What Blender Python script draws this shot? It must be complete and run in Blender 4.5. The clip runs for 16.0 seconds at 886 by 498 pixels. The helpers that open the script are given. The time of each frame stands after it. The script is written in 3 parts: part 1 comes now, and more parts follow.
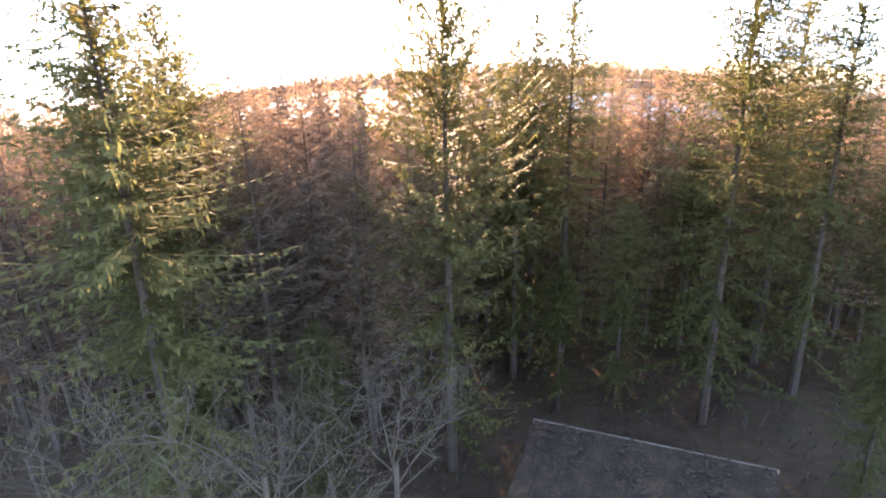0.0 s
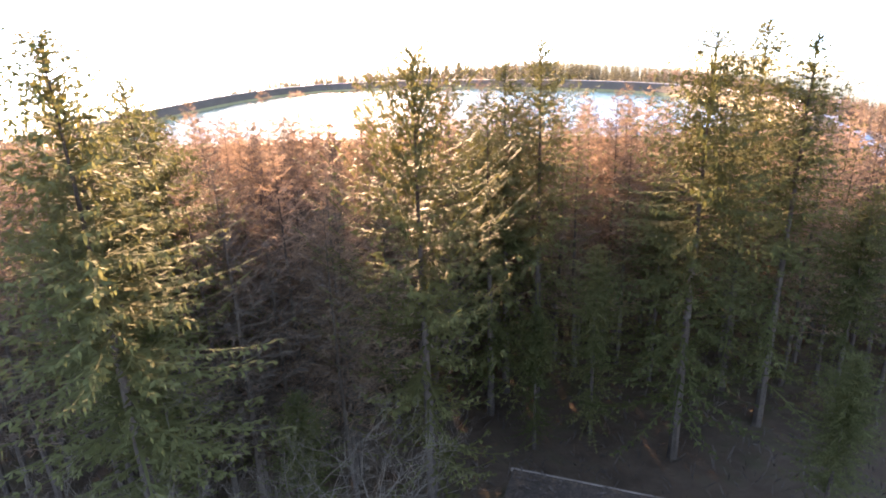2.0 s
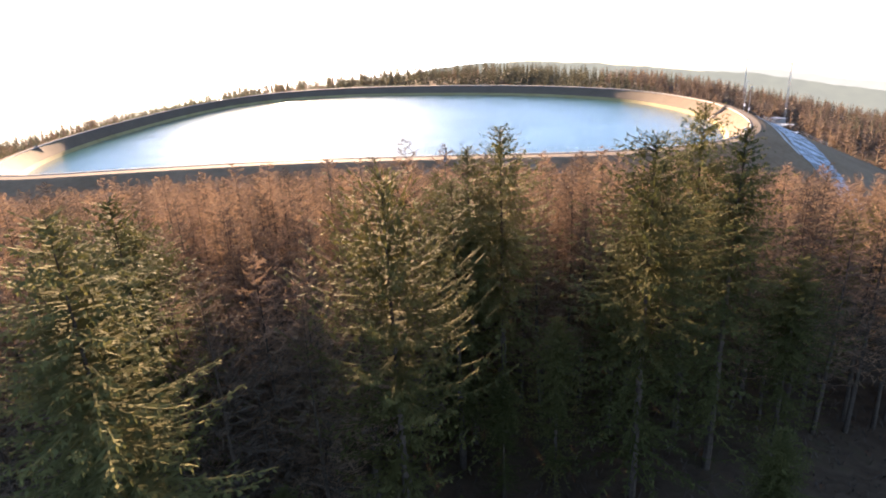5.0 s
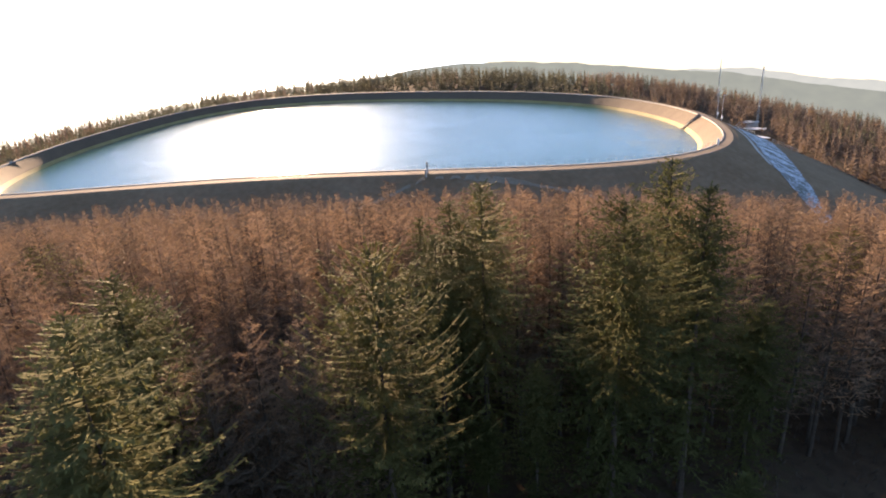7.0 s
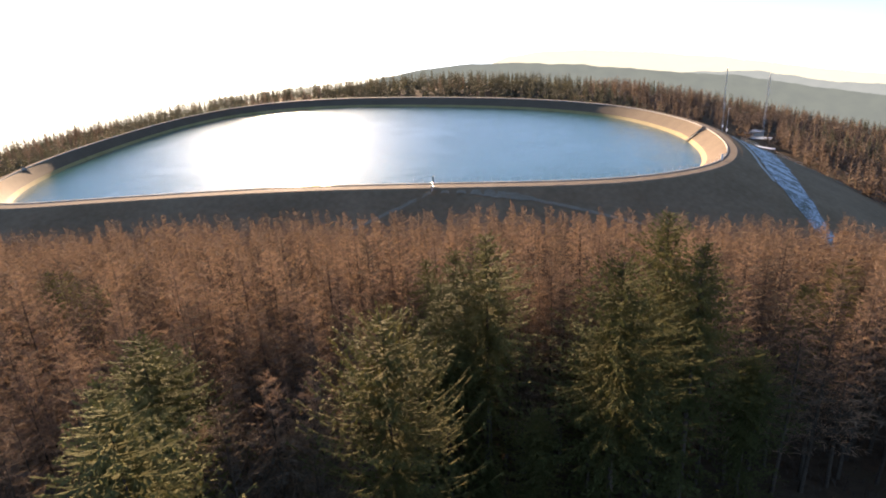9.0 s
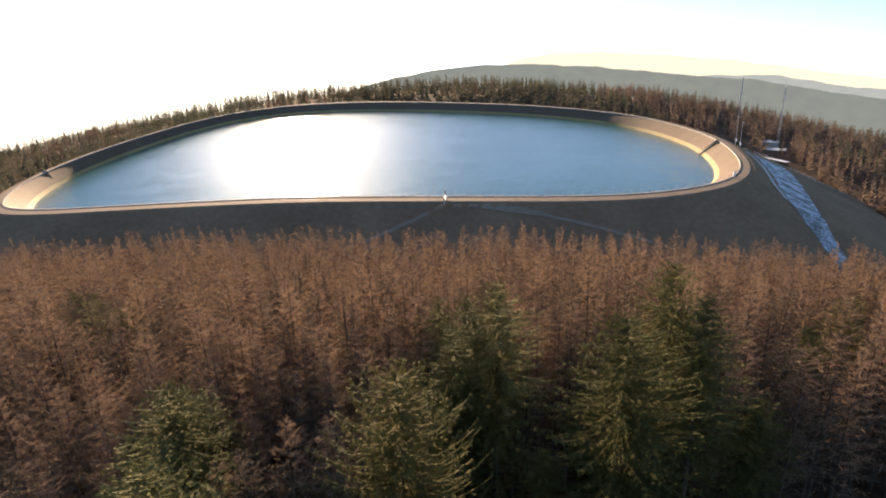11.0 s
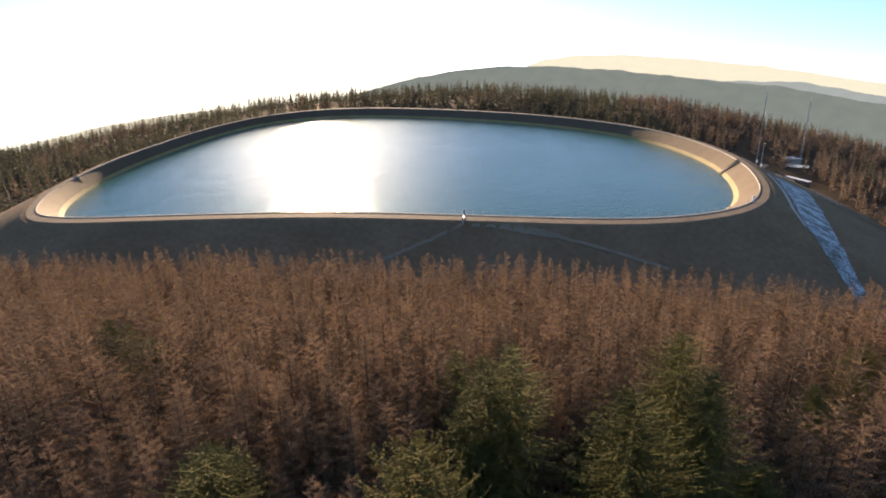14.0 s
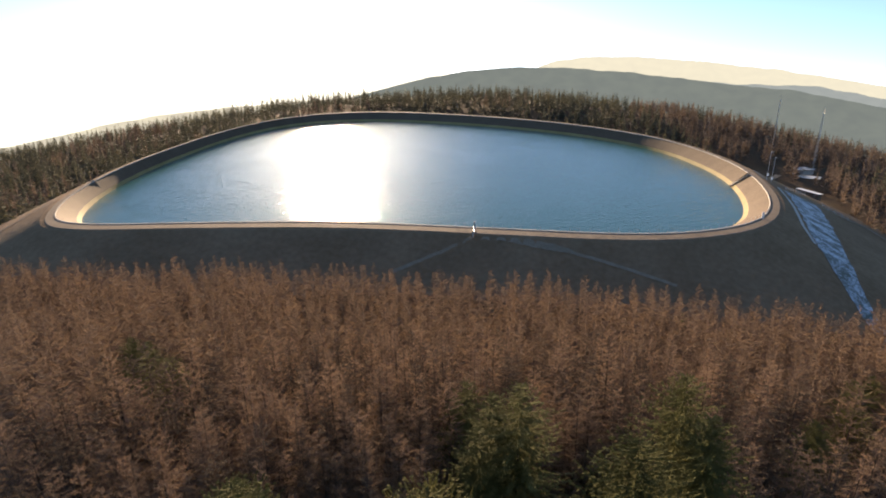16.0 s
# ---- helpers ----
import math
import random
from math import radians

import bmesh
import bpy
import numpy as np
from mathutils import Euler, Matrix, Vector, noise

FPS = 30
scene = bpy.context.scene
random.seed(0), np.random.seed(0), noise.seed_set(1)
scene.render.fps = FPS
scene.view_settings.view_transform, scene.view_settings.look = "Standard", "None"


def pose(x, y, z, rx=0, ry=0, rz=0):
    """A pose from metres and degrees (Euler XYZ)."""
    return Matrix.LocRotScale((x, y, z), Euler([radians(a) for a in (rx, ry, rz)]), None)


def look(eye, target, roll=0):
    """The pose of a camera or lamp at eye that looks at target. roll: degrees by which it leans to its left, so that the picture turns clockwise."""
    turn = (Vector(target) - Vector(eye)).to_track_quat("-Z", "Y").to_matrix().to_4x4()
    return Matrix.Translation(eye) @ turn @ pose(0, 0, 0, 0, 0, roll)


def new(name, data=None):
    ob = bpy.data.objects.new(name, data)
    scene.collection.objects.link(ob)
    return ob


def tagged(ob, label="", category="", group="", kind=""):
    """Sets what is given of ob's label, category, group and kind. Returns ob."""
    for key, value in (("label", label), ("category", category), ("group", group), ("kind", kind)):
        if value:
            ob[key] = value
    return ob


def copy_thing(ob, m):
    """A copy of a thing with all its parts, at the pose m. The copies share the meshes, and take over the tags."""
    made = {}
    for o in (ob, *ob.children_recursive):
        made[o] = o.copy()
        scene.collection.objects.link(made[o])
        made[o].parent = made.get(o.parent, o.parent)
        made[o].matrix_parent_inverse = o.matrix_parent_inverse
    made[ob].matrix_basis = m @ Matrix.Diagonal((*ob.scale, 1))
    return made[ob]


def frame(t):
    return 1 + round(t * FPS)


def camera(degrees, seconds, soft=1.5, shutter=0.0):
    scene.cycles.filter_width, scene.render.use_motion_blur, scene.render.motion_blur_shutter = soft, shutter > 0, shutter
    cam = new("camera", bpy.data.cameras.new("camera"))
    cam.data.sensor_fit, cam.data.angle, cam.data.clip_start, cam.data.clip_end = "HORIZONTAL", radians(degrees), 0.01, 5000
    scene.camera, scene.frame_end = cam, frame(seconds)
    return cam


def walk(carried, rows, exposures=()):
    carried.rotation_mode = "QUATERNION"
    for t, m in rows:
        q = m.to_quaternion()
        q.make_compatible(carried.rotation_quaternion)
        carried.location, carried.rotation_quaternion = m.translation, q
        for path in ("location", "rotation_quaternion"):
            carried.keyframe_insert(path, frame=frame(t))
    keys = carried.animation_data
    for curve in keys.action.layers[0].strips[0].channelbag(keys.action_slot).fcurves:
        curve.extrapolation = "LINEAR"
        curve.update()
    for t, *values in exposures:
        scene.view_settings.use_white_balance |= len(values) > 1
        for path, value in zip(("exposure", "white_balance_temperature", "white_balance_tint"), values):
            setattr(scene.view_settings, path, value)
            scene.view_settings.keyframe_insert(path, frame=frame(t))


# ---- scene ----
cam = camera(73.8, 16.0, soft=1.9)

# seconds, x, y, z, yaw, pitch, roll
ROWS = [
    (0, -0.40, -1.30, 19.53, 8.71, -18.91, -1.56),
    (0.5, -0.36, -1.14, 20.22, 7.98, -18.98, -1.75),
    (1, -0.34, -1.04, 20.95, 7.58, -19.06, -1.94),
    (1.5, -0.31, -0.99, 21.71, 6.95, -19.13, -2.12),
    (2, -0.29, -0.99, 22.51, 6.25, -19.19, -2.29),
    (2.5, -0.26, -1.03, 23.33, 5.65, -19.30, -2.36),
    (3, -0.24, -1.11, 24.18, 5.09, -19.40, -2.42),
    (3.5, -0.22, -1.21, 25.05, 4.50, -19.43, -2.57),
    (4, -0.21, -1.33, 25.95, 3.91, -19.47, -2.72),
    (4.5, -0.19, -1.47, 26.85, 3.31, -19.51, -2.79),
    (5, -0.18, -1.63, 27.77, 2.82, -19.55, -2.86),
    (5.5, -0.16, -1.79, 28.71, 2.34, -19.58, -2.94),
    (6, -0.15, -1.96, 29.64, 1.85, -19.60, -3.01),
    (6.5, -0.14, -2.13, 30.59, 1.39, -19.62, -3.06),
    (7, -0.13, -2.30, 31.53, 0.95, -19.65, -3.12),
    (7.5, -0.12, -2.46, 32.48, 0.61, -19.65, -3.05),
    (8, -0.10, -2.62, 33.42, 0.84, -19.66, -2.99),
    (8.5, -0.09, -2.77, 34.36, 1.17, -19.66, -2.84),
    (9, -0.08, -2.91, 35.30, 1.42, -19.65, -2.68),
    (9.5, -0.08, -3.05, 36.23, 1.70, -19.65, -2.51),
    (10, -0.07, -3.17, 37.15, 1.98, -19.64, -2.35),
    (10.5, -0.06, -3.29, 38.06, 2.26, -19.64, -2.18),
    (11, -0.06, -3.40, 38.97, 2.53, -19.64, -2.01),
    (11.5, -0.06, -3.50, 39.87, 2.83, -19.64, -1.85),
    (12, -0.07, -3.60, 40.77, 3.07, -19.64, -1.69),
    (12.5, -0.08, -3.70, 41.66, 3.39, -19.63, -1.52),
    (13, -0.10, -3.80, 42.55, 3.66, -19.63, -1.35),
    (13.5, -0.13, -3.91, 43.44, 3.95, -19.64, -1.18),
    (14, -0.17, -4.03, 44.34, 4.23, -19.66, -1.02),
    (14.5, -0.22, -4.16, 45.24, 4.51, -19.67, -0.86),
    (15, -0.29, -4.32, 46.15, 4.78, -19.68, -0.69),
    (15.5, -0.37, -4.51, 47.08, 5.08, -19.69, -0.57),
    (16, -0.48, -4.74, 48.03, 5.13, -19.70, -0.44),
]


def heading(yaw, pitch):
    a, b = radians(yaw), radians(pitch)
    return Vector((-math.sin(a) * math.cos(b), math.cos(a) * math.cos(b), math.sin(b)))


walk(cam, [(t, look((x, y, z), Vector((x, y, z)) + heading(yw, pt), rl)) for t, x, y, z, yw, pt, rl in ROWS],
     exposures=[(0.0, 5.5, 8200, 33), (2.0, 5.1, 8100, 32), (4.0, 4.2, 7800, 28), (7.0, 3.3, 7500, 23), (11.5, 2.8, 7300, 19), (16.0, 2.5, 7100, 16)])

# ---- light ----
SUN_AZ, SUN_EL = -16.0, 10.0
world = bpy.data.worlds.new("sky")
scene.world = world
world.use_nodes = True
wn = world.node_tree
wn.nodes.clear()
sky = wn.nodes.new("ShaderNodeTexSky")
sky.sky_type = "NISHITA"
sky.sun_disc = False
sky.sun_elevation = radians(SUN_EL)
sky.sun_rotation = radians(SUN_AZ)
sky.altitude = 600
sky.air_density, sky.dust_density, sky.ozone_density = 1.0, 0.5, 2.6
bg = wn.nodes.new("ShaderNodeBackground")
bg.inputs["Strength"].default_value = 0.073
wout = wn.nodes.new("ShaderNodeOutputWorld")
# the low winter sky turns blue close above the haze
sky_way, sky_map, sky_unit = wn.nodes.new("ShaderNodeTexCoord"), wn.nodes.new("ShaderNodeMapping"), wn.nodes.new("ShaderNodeVectorMath")
sky_unit.operation = "NORMALIZE"
sky_map.inputs["Location"].default_value = (0, 0, 0.27)
sky_map.inputs["Scale"].default_value = (1, 1, 2.4)
wn.links.new(sky_way.outputs["Generated"], sky_map.inputs["Vector"])
wn.links.new(sky_map.outputs[0], sky_unit.inputs[0])
wn.links.new(sky_unit.outputs[0], sky.inputs["Vector"])
wn.links.new(sky.outputs[0], bg.inputs["Color"])
sun_dir = heading(-SUN_AZ, SUN_EL)
# the bright aureole that thin winter haze spreads round a low sun
toward, facing, wide, glow = (wn.nodes.new(k) for k in ("ShaderNodeVectorMath", "ShaderNodeMath", "ShaderNodeMath", "ShaderNodeBackground"))
toward.operation, facing.operation, wide.operation = "DOT_PRODUCT", "MAXIMUM", "POWER"
toward.inputs[1].default_value = sun_dir
facing.inputs[1].default_value = 0.0
wide.inputs[1].default_value = 110.0
wn.links.new(sky_way.outputs["Generated"], toward.inputs[0])
wn.links.new(toward.outputs["Value"], facing.inputs[0])
wn.links.new(facing.outputs[0], wide.inputs[0])
glow.inputs["Color"].default_value = (1.0, 0.9, 0.68, 1)
wn.links.new(wide.outputs[0], glow.inputs["Strength"])
both = wn.nodes.new("ShaderNodeAddShader")
wn.links.new(bg.outputs[0], both.inputs[0])
wn.links.new(glow.outputs[0], both.inputs[1])
wn.links.new(both.outputs[0], wout.inputs["Surface"])
sun = new("sun", bpy.data.lights.new("sun", "SUN"))
sun.data.energy, sun.data.angle, sun.data.color = 2.7, radians(0.6), (1.0, 0.78, 0.54)
sun.matrix_world = look(sun_dir * 200, (0, 0, 0))


# ---- materials ----
def material(name, stops, scale=1.0, rough=0.9, bump=0.0, fine=6.0, spread=0.0, through_light=0.0, metal=0.0, by_island=False, gloss=0.25):
    """Noise at two scales runs through the colour stops; spread: how far single objects differ in tone."""
    m = bpy.data.materials.new(name)
    m.use_nodes = True
    t = m.node_tree
    t.nodes.clear()
    out = t.nodes.new("ShaderNodeOutputMaterial")
    b = t.nodes.new("ShaderNodeBsdfPrincipled")
    b.inputs["Roughness"].default_value, b.inputs["Metallic"].default_value = rough, metal
    b.inputs["Specular IOR Level"].default_value = gloss
    co = t.nodes.new("ShaderNodeTexCoord")
    n1, n2 = t.nodes.new("ShaderNodeTexNoise"), t.nodes.new("ShaderNodeTexNoise")
    n1.inputs["Scale"].default_value, n1.inputs["Detail"].default_value = scale, 4
    n2.inputs["Scale"].default_value, n2.inputs["Detail"].default_value = scale * fine, 5
    geo = t.nodes.new("ShaderNodeNewGeometry")
    for n in (n1, n2):
        t.links.new(geo.outputs["Position"], n.inputs["Vector"])
    mix = t.nodes.new("ShaderNodeMath")
    mix.operation = "MULTIPLY_ADD"
    mix.inputs[1].default_value = 0.5
    half = t.nodes.new("ShaderNodeMath")
    half.operation = "MULTIPLY"
    half.inputs[1].default_value = 0.5
    t.links.new(n2.outputs["Fac"], half.inputs[0])
    t.links.new(n1.outputs["Fac"], mix.inputs[0])
    t.links.new(half.outputs[0], mix.inputs[2])
    last = mix.outputs[0]
    if spread:
        info = t.nodes.new("ShaderNodeObjectInfo")
        src = geo.outputs["Random Per Island"] if by_island else info.outputs["Random"]
        add = t.nodes.new("ShaderNodeMath")
        add.operation = "MULTIPLY_ADD"
        add.inputs[1].default_value = spread
        sub = t.nodes.new("ShaderNodeMath")
        sub.operation = "SUBTRACT"
        sub.inputs[1].default_value = spread / 2
        t.links.new(src, add.inputs[0])
        t.links.new(last, sub.inputs[0])
        t.links.new(sub.outputs[0], add.inputs[2])
        last = add.outputs[0]
    ramp = t.nodes.new("ShaderNodeValToRGB")
    while len(ramp.color_ramp.elements) < len(stops):
        ramp.color_ramp.elements.new(0.5)
    for i, c in enumerate(stops):
        e = ramp.color_ramp.elements[i]
        e.position = 0.3 + 0.4 * i / max(1, len(stops) - 1)
        e.color = (*c, 1)
    t.links.new(last, ramp.inputs["Fac"])
    t.links.new(ramp.outputs["Color"], b.inputs["Base Color"])
    if bump:
        bp = t.nodes.new("ShaderNodeBump")
        bp.inputs["Strength"].default_value, bp.inputs["Distance"].default_value = bump, 0.5 / (scale * fine)
        t.links.new(n2.outputs["Fac"], bp.inputs["Height"])
        t.links.new(bp.outputs[0], b.inputs["Normal"])
    final = b.outputs[0]
    if through_light:
        tr = t.nodes.new("ShaderNodeBsdfTranslucent")
        t.links.new(ramp.outputs["Color"], tr.inputs["Color"])
        ms = t.nodes.new("ShaderNodeMixShader")
        ms.inputs[0].default_value = through_light
        t.links.new(b.outputs[0], ms.inputs[1])
        t.links.new(tr.outputs[0], ms.inputs[2])
        final = ms.outputs[0]
    t.links.new(final, out.inputs["Surface"])
    return m


M_GROUND = material("forest_floor", [(0.05, 0.034, 0.022), (0.085, 0.058, 0.037), (0.07, 0.06, 0.031)], 0.08, 0.95, 0.4, 9, gloss=0.03)
M_GRASS = material("winter_grass", [(0.165, 0.108, 0.062), (0.215, 0.142, 0.086), (0.265, 0.18, 0.11)], 0.06, 0.95, 0.3, 12, gloss=0.03)
M_CREST = material("gravel_road", [(0.13, 0.105, 0.08), (0.175, 0.142, 0.108), (0.215, 0.18, 0.14)], 0.2, 0.9, 0.2, 10, gloss=0.08)
M_KERB = material("concrete", [(0.34, 0.31, 0.27), (0.42, 0.39, 0.34), (0.5, 0.46, 0.4)], 0.5, 0.85, 0.2, 8)
M_SLOPE = material("lining_upper", [(0.085, 0.056, 0.033), (0.11, 0.074, 0.044), (0.135, 0.093, 0.057)], 0.15, 0.85, 0.15, 8)
M_BAND = material("lining_washed", [(0.22, 0.165, 0.055), (0.28, 0.215, 0.08), (0.34, 0.27, 0.115)], 0.15, 0.8, 0.1, 8)
M_LARCH = material("larch_twigs", [(0.085, 0.064, 0.046), (0.165, 0.112, 0.076), (0.25, 0.165, 0.105)], 0.3, 0.85, 0, 5, 0.75, 0.26, gloss=0.08)
M_LARCH_FAR = material("larch_twigs_far", [(0.1, 0.073, 0.05), (0.17, 0.117, 0.08), (0.25, 0.17, 0.112)], 0.16, 0.85, 0, 7, 0.25, 0.26, by_island=True, gloss=0.05)
M_BARK = material("bark", [(0.04, 0.03, 0.022), (0.07, 0.052, 0.038), (0.1, 0.076, 0.056)], 1.5, 0.95, 0.5, 8, gloss=0.04)
M_WOOD_FAR = material("bare_wood_far", [(0.1, 0.075, 0.056), (0.155, 0.115, 0.084), (0.22, 0.162, 0.118)], 0.03, 0.9, 0, 9, 0.3, 0.25, by_island=True, gloss=0.05)
M_BRANCH = material("pale_bark", [(0.07, 0.055, 0.038), (0.105, 0.084, 0.06), (0.145, 0.118, 0.084)], 1.2, 0.9, 0.3, 8, gloss=0.04)
M_NEEDLE = material("needles", [(0.055, 0.056, 0.018), (0.092, 0.09, 0.03), (0.135, 0.126, 0.046)], 0.5, 0.8, 0, 5, 0.25, 0.27, gloss=0.05)
M_NEEDLE_PALE = material("needles_pale", [(0.07, 0.064, 0.02), (0.11, 0.1, 0.034), (0.16, 0.143, 0.054)], 0.5, 0.8, 0, 5, 0.25, 0.3, gloss=0.05)
# greyer than the near needles: distance haze is put into the colour
M_NEEDLE_HAZED = material("needles_far_hazed", [(0.07, 0.068, 0.044), (0.1, 0.096, 0.06), (0.13, 0.12, 0.078)], 0.03, 0.8, 0, 9, 0.3, 0.25, by_island=True, gloss=0.05)


# ---- building helpers ----
def mesh_object(name, verts, faces, mat, parent=None, label="", smooth=False):
    me = bpy.data.meshes.new(name)
    me.from_pydata(verts, [], faces)
    me.materials.append(mat)
    if smooth:
        me.shade_smooth()
    me.update()
    ob = new(name, me)
    if parent:
        ob.parent = parent
    if label:
        ob["label"] = label
    return ob


def part(name, bm, mat, parent, label=""):
    me = bpy.data.meshes.new(name)
    bm.to_mesh(me)
    bm.free()
    me.materials.append(mat)
    ob = new(name, me)
    ob.parent = parent
    if label:
        ob["label"] = label
    return ob


class Soup:
    """Collects tubes and ribbons."""

    def __init__(self):
        self.v, self.f = [], []

    def tube(self, pts, radii, sides=6):
        base = len(self.v)
        for i, (p, r) in enumerate(zip(pts, radii)):
            d = (pts[min(i + 1, len(pts) - 1)] - pts[max(i - 1, 0)]).normalized()
            a = d.cross(Vector((0.3, 0.9, 0.1))).normalized()
            b = d.cross(a)
            for k in range(sides):
                w = 2 * math.pi * k / sides
                self.v.append(p + a * (r * math.cos(w)) + b * (r * math.sin(w)))
        for i in range(len(pts) - 1):
            for k in range(sides):
                q = base + i * sides
                self.f.append((q + k, q + (k + 1) % sides, q + sides + (k + 1) % sides, q + sides + k))
        self.f.append(tuple(base + (len(pts) - 1) * sides + k for k in range(sides)))

    def blade(self, p, q, side, w0, w1):
        b = len(self.v)
        self.v += [p - side * w0, p + side * w0, q + side * w1, q - side * w1]
        self.f.append((b, b + 1, b + 2, b + 3))

    def leaf(self, p, q, side, w):
        """A kite: narrow at both ends."""
        b = len(self.v)
        m = p.lerp(q, 0.4)
        self.v += [p, m + side * w, q, m - side * w]
        self.f.append((b, b + 1, b + 2, b + 3))

    def object(self, name, mat, parent=None, label=""):
        return mesh_object(name, [tuple(v) for v in self.v], self.f, mat, parent, label)


# ---- land ----
RIM = [(-126.8, 143.6), (-141, 172.5), (-150.3, 216.3), (-153.1, 262.9), (-151.2, 318.4), (-139, 368), (-110.5, 402), (-71.9, 408.3),
       (-31.9, 396.8), (5.4, 379), (38.7, 356), (66.0, 326.8), (87.2, 289), (96.0, 240.4), (93.4, 203.6), (84.2, 171.4), (70.8, 151.4),
       (51.6, 141.0), (30.9, 138.2), (2.4, 140.4), (-43.6, 143.8), (-88.1, 140.0), (-112, 137.4)]
WATER_Z = -4.55


def closed_curve(points, per=10):
    out = []
    n = len(points)
    for i in range(n):
        p0, p1, p2, p3 = (Vector(points[(i + k) % n]) for k in (-1, 0, 1, 2))
        for j in range(per):
            t = j / per
            out.append(0.5 * (2 * p1 + (p2 - p0) * t + (2 * p0 - 5 * p1 + 4 * p2 - p3) * t * t + (3 * p1 - p0 - 3 * p2 + p3) * t ** 3))
    return out


rim = closed_curve(RIM)


def smoothed(curve, rounds):
    for _ in range(rounds):
        curve = [(curve[i - 1] + curve[i] * 2 + curve[(i + 1) % len(curve)]) / 4 for i in range(len(curve))]
    return curve


rim = smoothed(rim, 12)
N_RIM = len(rim)
area = sum(rim[i - 1].x * rim[i].y - rim[i].x * rim[i - 1].y for i in range(N_RIM))
inward = []
for i in range(N_RIM):
    d = (rim[(i + 2) % N_RIM] - rim[i - 2]).normalized()
    inward.append(Vector((-d.y, d.x)) * (1 if area > 0 else -1))


def ring(offset, z):
    """The rim's line moved inward by offset, at height z."""
    if offset < 0:
        return [Vector((*(p + n * offset), z)) for p, n in zip(rim, inward)]
    return [Vector((p.x + n.x * offset * min(0.55, max(0.3, 0.42 + 0.0012 * p.x)), p.y + n.y * offset * 1.05, z)) for p, n in zip(rim, inward)]


RIM_NP = np.array([(p.x, p.y) for p in rim])


def rim_distance(x, y):
    """Metres outside the rim; negative inside."""
    d = np.hypot(RIM_NP[:, 0] - x, RIM_NP[:, 1] - y).min()
    px, py = RIM_NP[:, 0], RIM_NP[:, 1]
    qx, qy = np.roll(px, -1), np.roll(py, -1)
    cross = ((py > y) != (qy > y)) & (x < (qx - px) * (y - py) / (qy - py + 1e-12) + px)
    return -d if cross.sum() % 2 else d


def natural(x, y):
    z = float(np.interp(y, [20, 50, 110, 200, 400, 450, 530, 700, 1500, 5000], [-1, -1.5, -9, -12, -8, -3, -3, -30, -150, -420]))
    z -= min(0.09 * max(0.0, x - 15) + 0.13 * max(0.0, x - 160), 200) + min(0.045 * max(0.0, -x - 30) + 0.12 * max(0.0, -x - 170), 480)
    return z + 0.8 * noise.noise((x * 0.03, y * 0.03, 0)) * min(1, max(0, (abs(y) + 10) / 60))


def land(x, y):
    d = rim_distance(x, y)
    if d < 0:
        return -14.0 if d < -6 else natural(x, y) - 4
    return natural(x, y)


def grid_axis(knots):
    out = []
    for a, b, n in knots:
        out += [a + (b - a) * i / n for i in range(n)]
    return out + [knots[-1][1]]


gx = grid_axis([(-4600, -600, 14), (-600, -200, 16), (-200, 200, 66), (200, 600, 22), (600, 4600, 14)])
gy = grid_axis([(-500, -20, 8), (-20, 460, 80), (460, 900, 22), (900, 4700, 14)])
gv = [(x, y, land(x, y)) for y in gy for x in gx]
gf = [(j * len(gx) + i, j * len(gx) + i + 1, (j + 1) * len(gx) + i + 1, (j + 1) * len(gx) + i) for j in range(len(gy) - 1) for i in range(len(gx) - 1)]
ground = mesh_object("ground", gv, gf, M_GROUND, smooth=True)
tagged(ground, "brown winter forest floor sloping down to the dam", "ground", kind="structure")


def band(name, lines, mat, label, category):
    verts = [tuple(v) for ln in lines for v in ln]
    n = N_RIM
    faces = [(k * n + i, k * n + (i + 1) % n, (k + 1) * n + (i + 1) % n, (k + 1) * n + i) for k in range(len(lines) - 1) for i in range(n)]
    ob = mesh_object(name, verts, faces, mat, smooth=False)
    return tagged(ob, label, category, kind="structure")


band("embankment", [ring(-52, -23), ring(-40, -17.6), ring(-26, -11.4), ring(-12, -5.2), ring(-1.2, -0.25), ring(0, 0)], M_GRASS, "dark grassy outer slope of the reservoir dam", "embankment")
band("crest_road", [ring(0, 0), ring(0.25, 0.1), ring(4.4, 0.12)], M_CREST, "grey-brown gravel track along the crest of the dam", "road")
band("crest_kerb", [ring(4.4, 0.12), ring(4.42, 0.28), ring(4.85, 0.28), ring(4.9, 0.0)], M_KERB, "pale concrete kerb along the inner edge of the crest", "kerb")
band("inner_slope", [ring(4.9, 0.0), ring(8.5, -1.35), ring(13.2, -3.2), ring(13.7, -3.45)], M_SLOPE, "brown asphalt lining of the reservoir's inner slope", "slope")
band("washed_band", [ring(13.7, -3.45), ring(16.2, -4.75), ring(22, -9), ring(26, -11)], M_BAND, "pale sandy band of washed lining above the waterline", "slope")

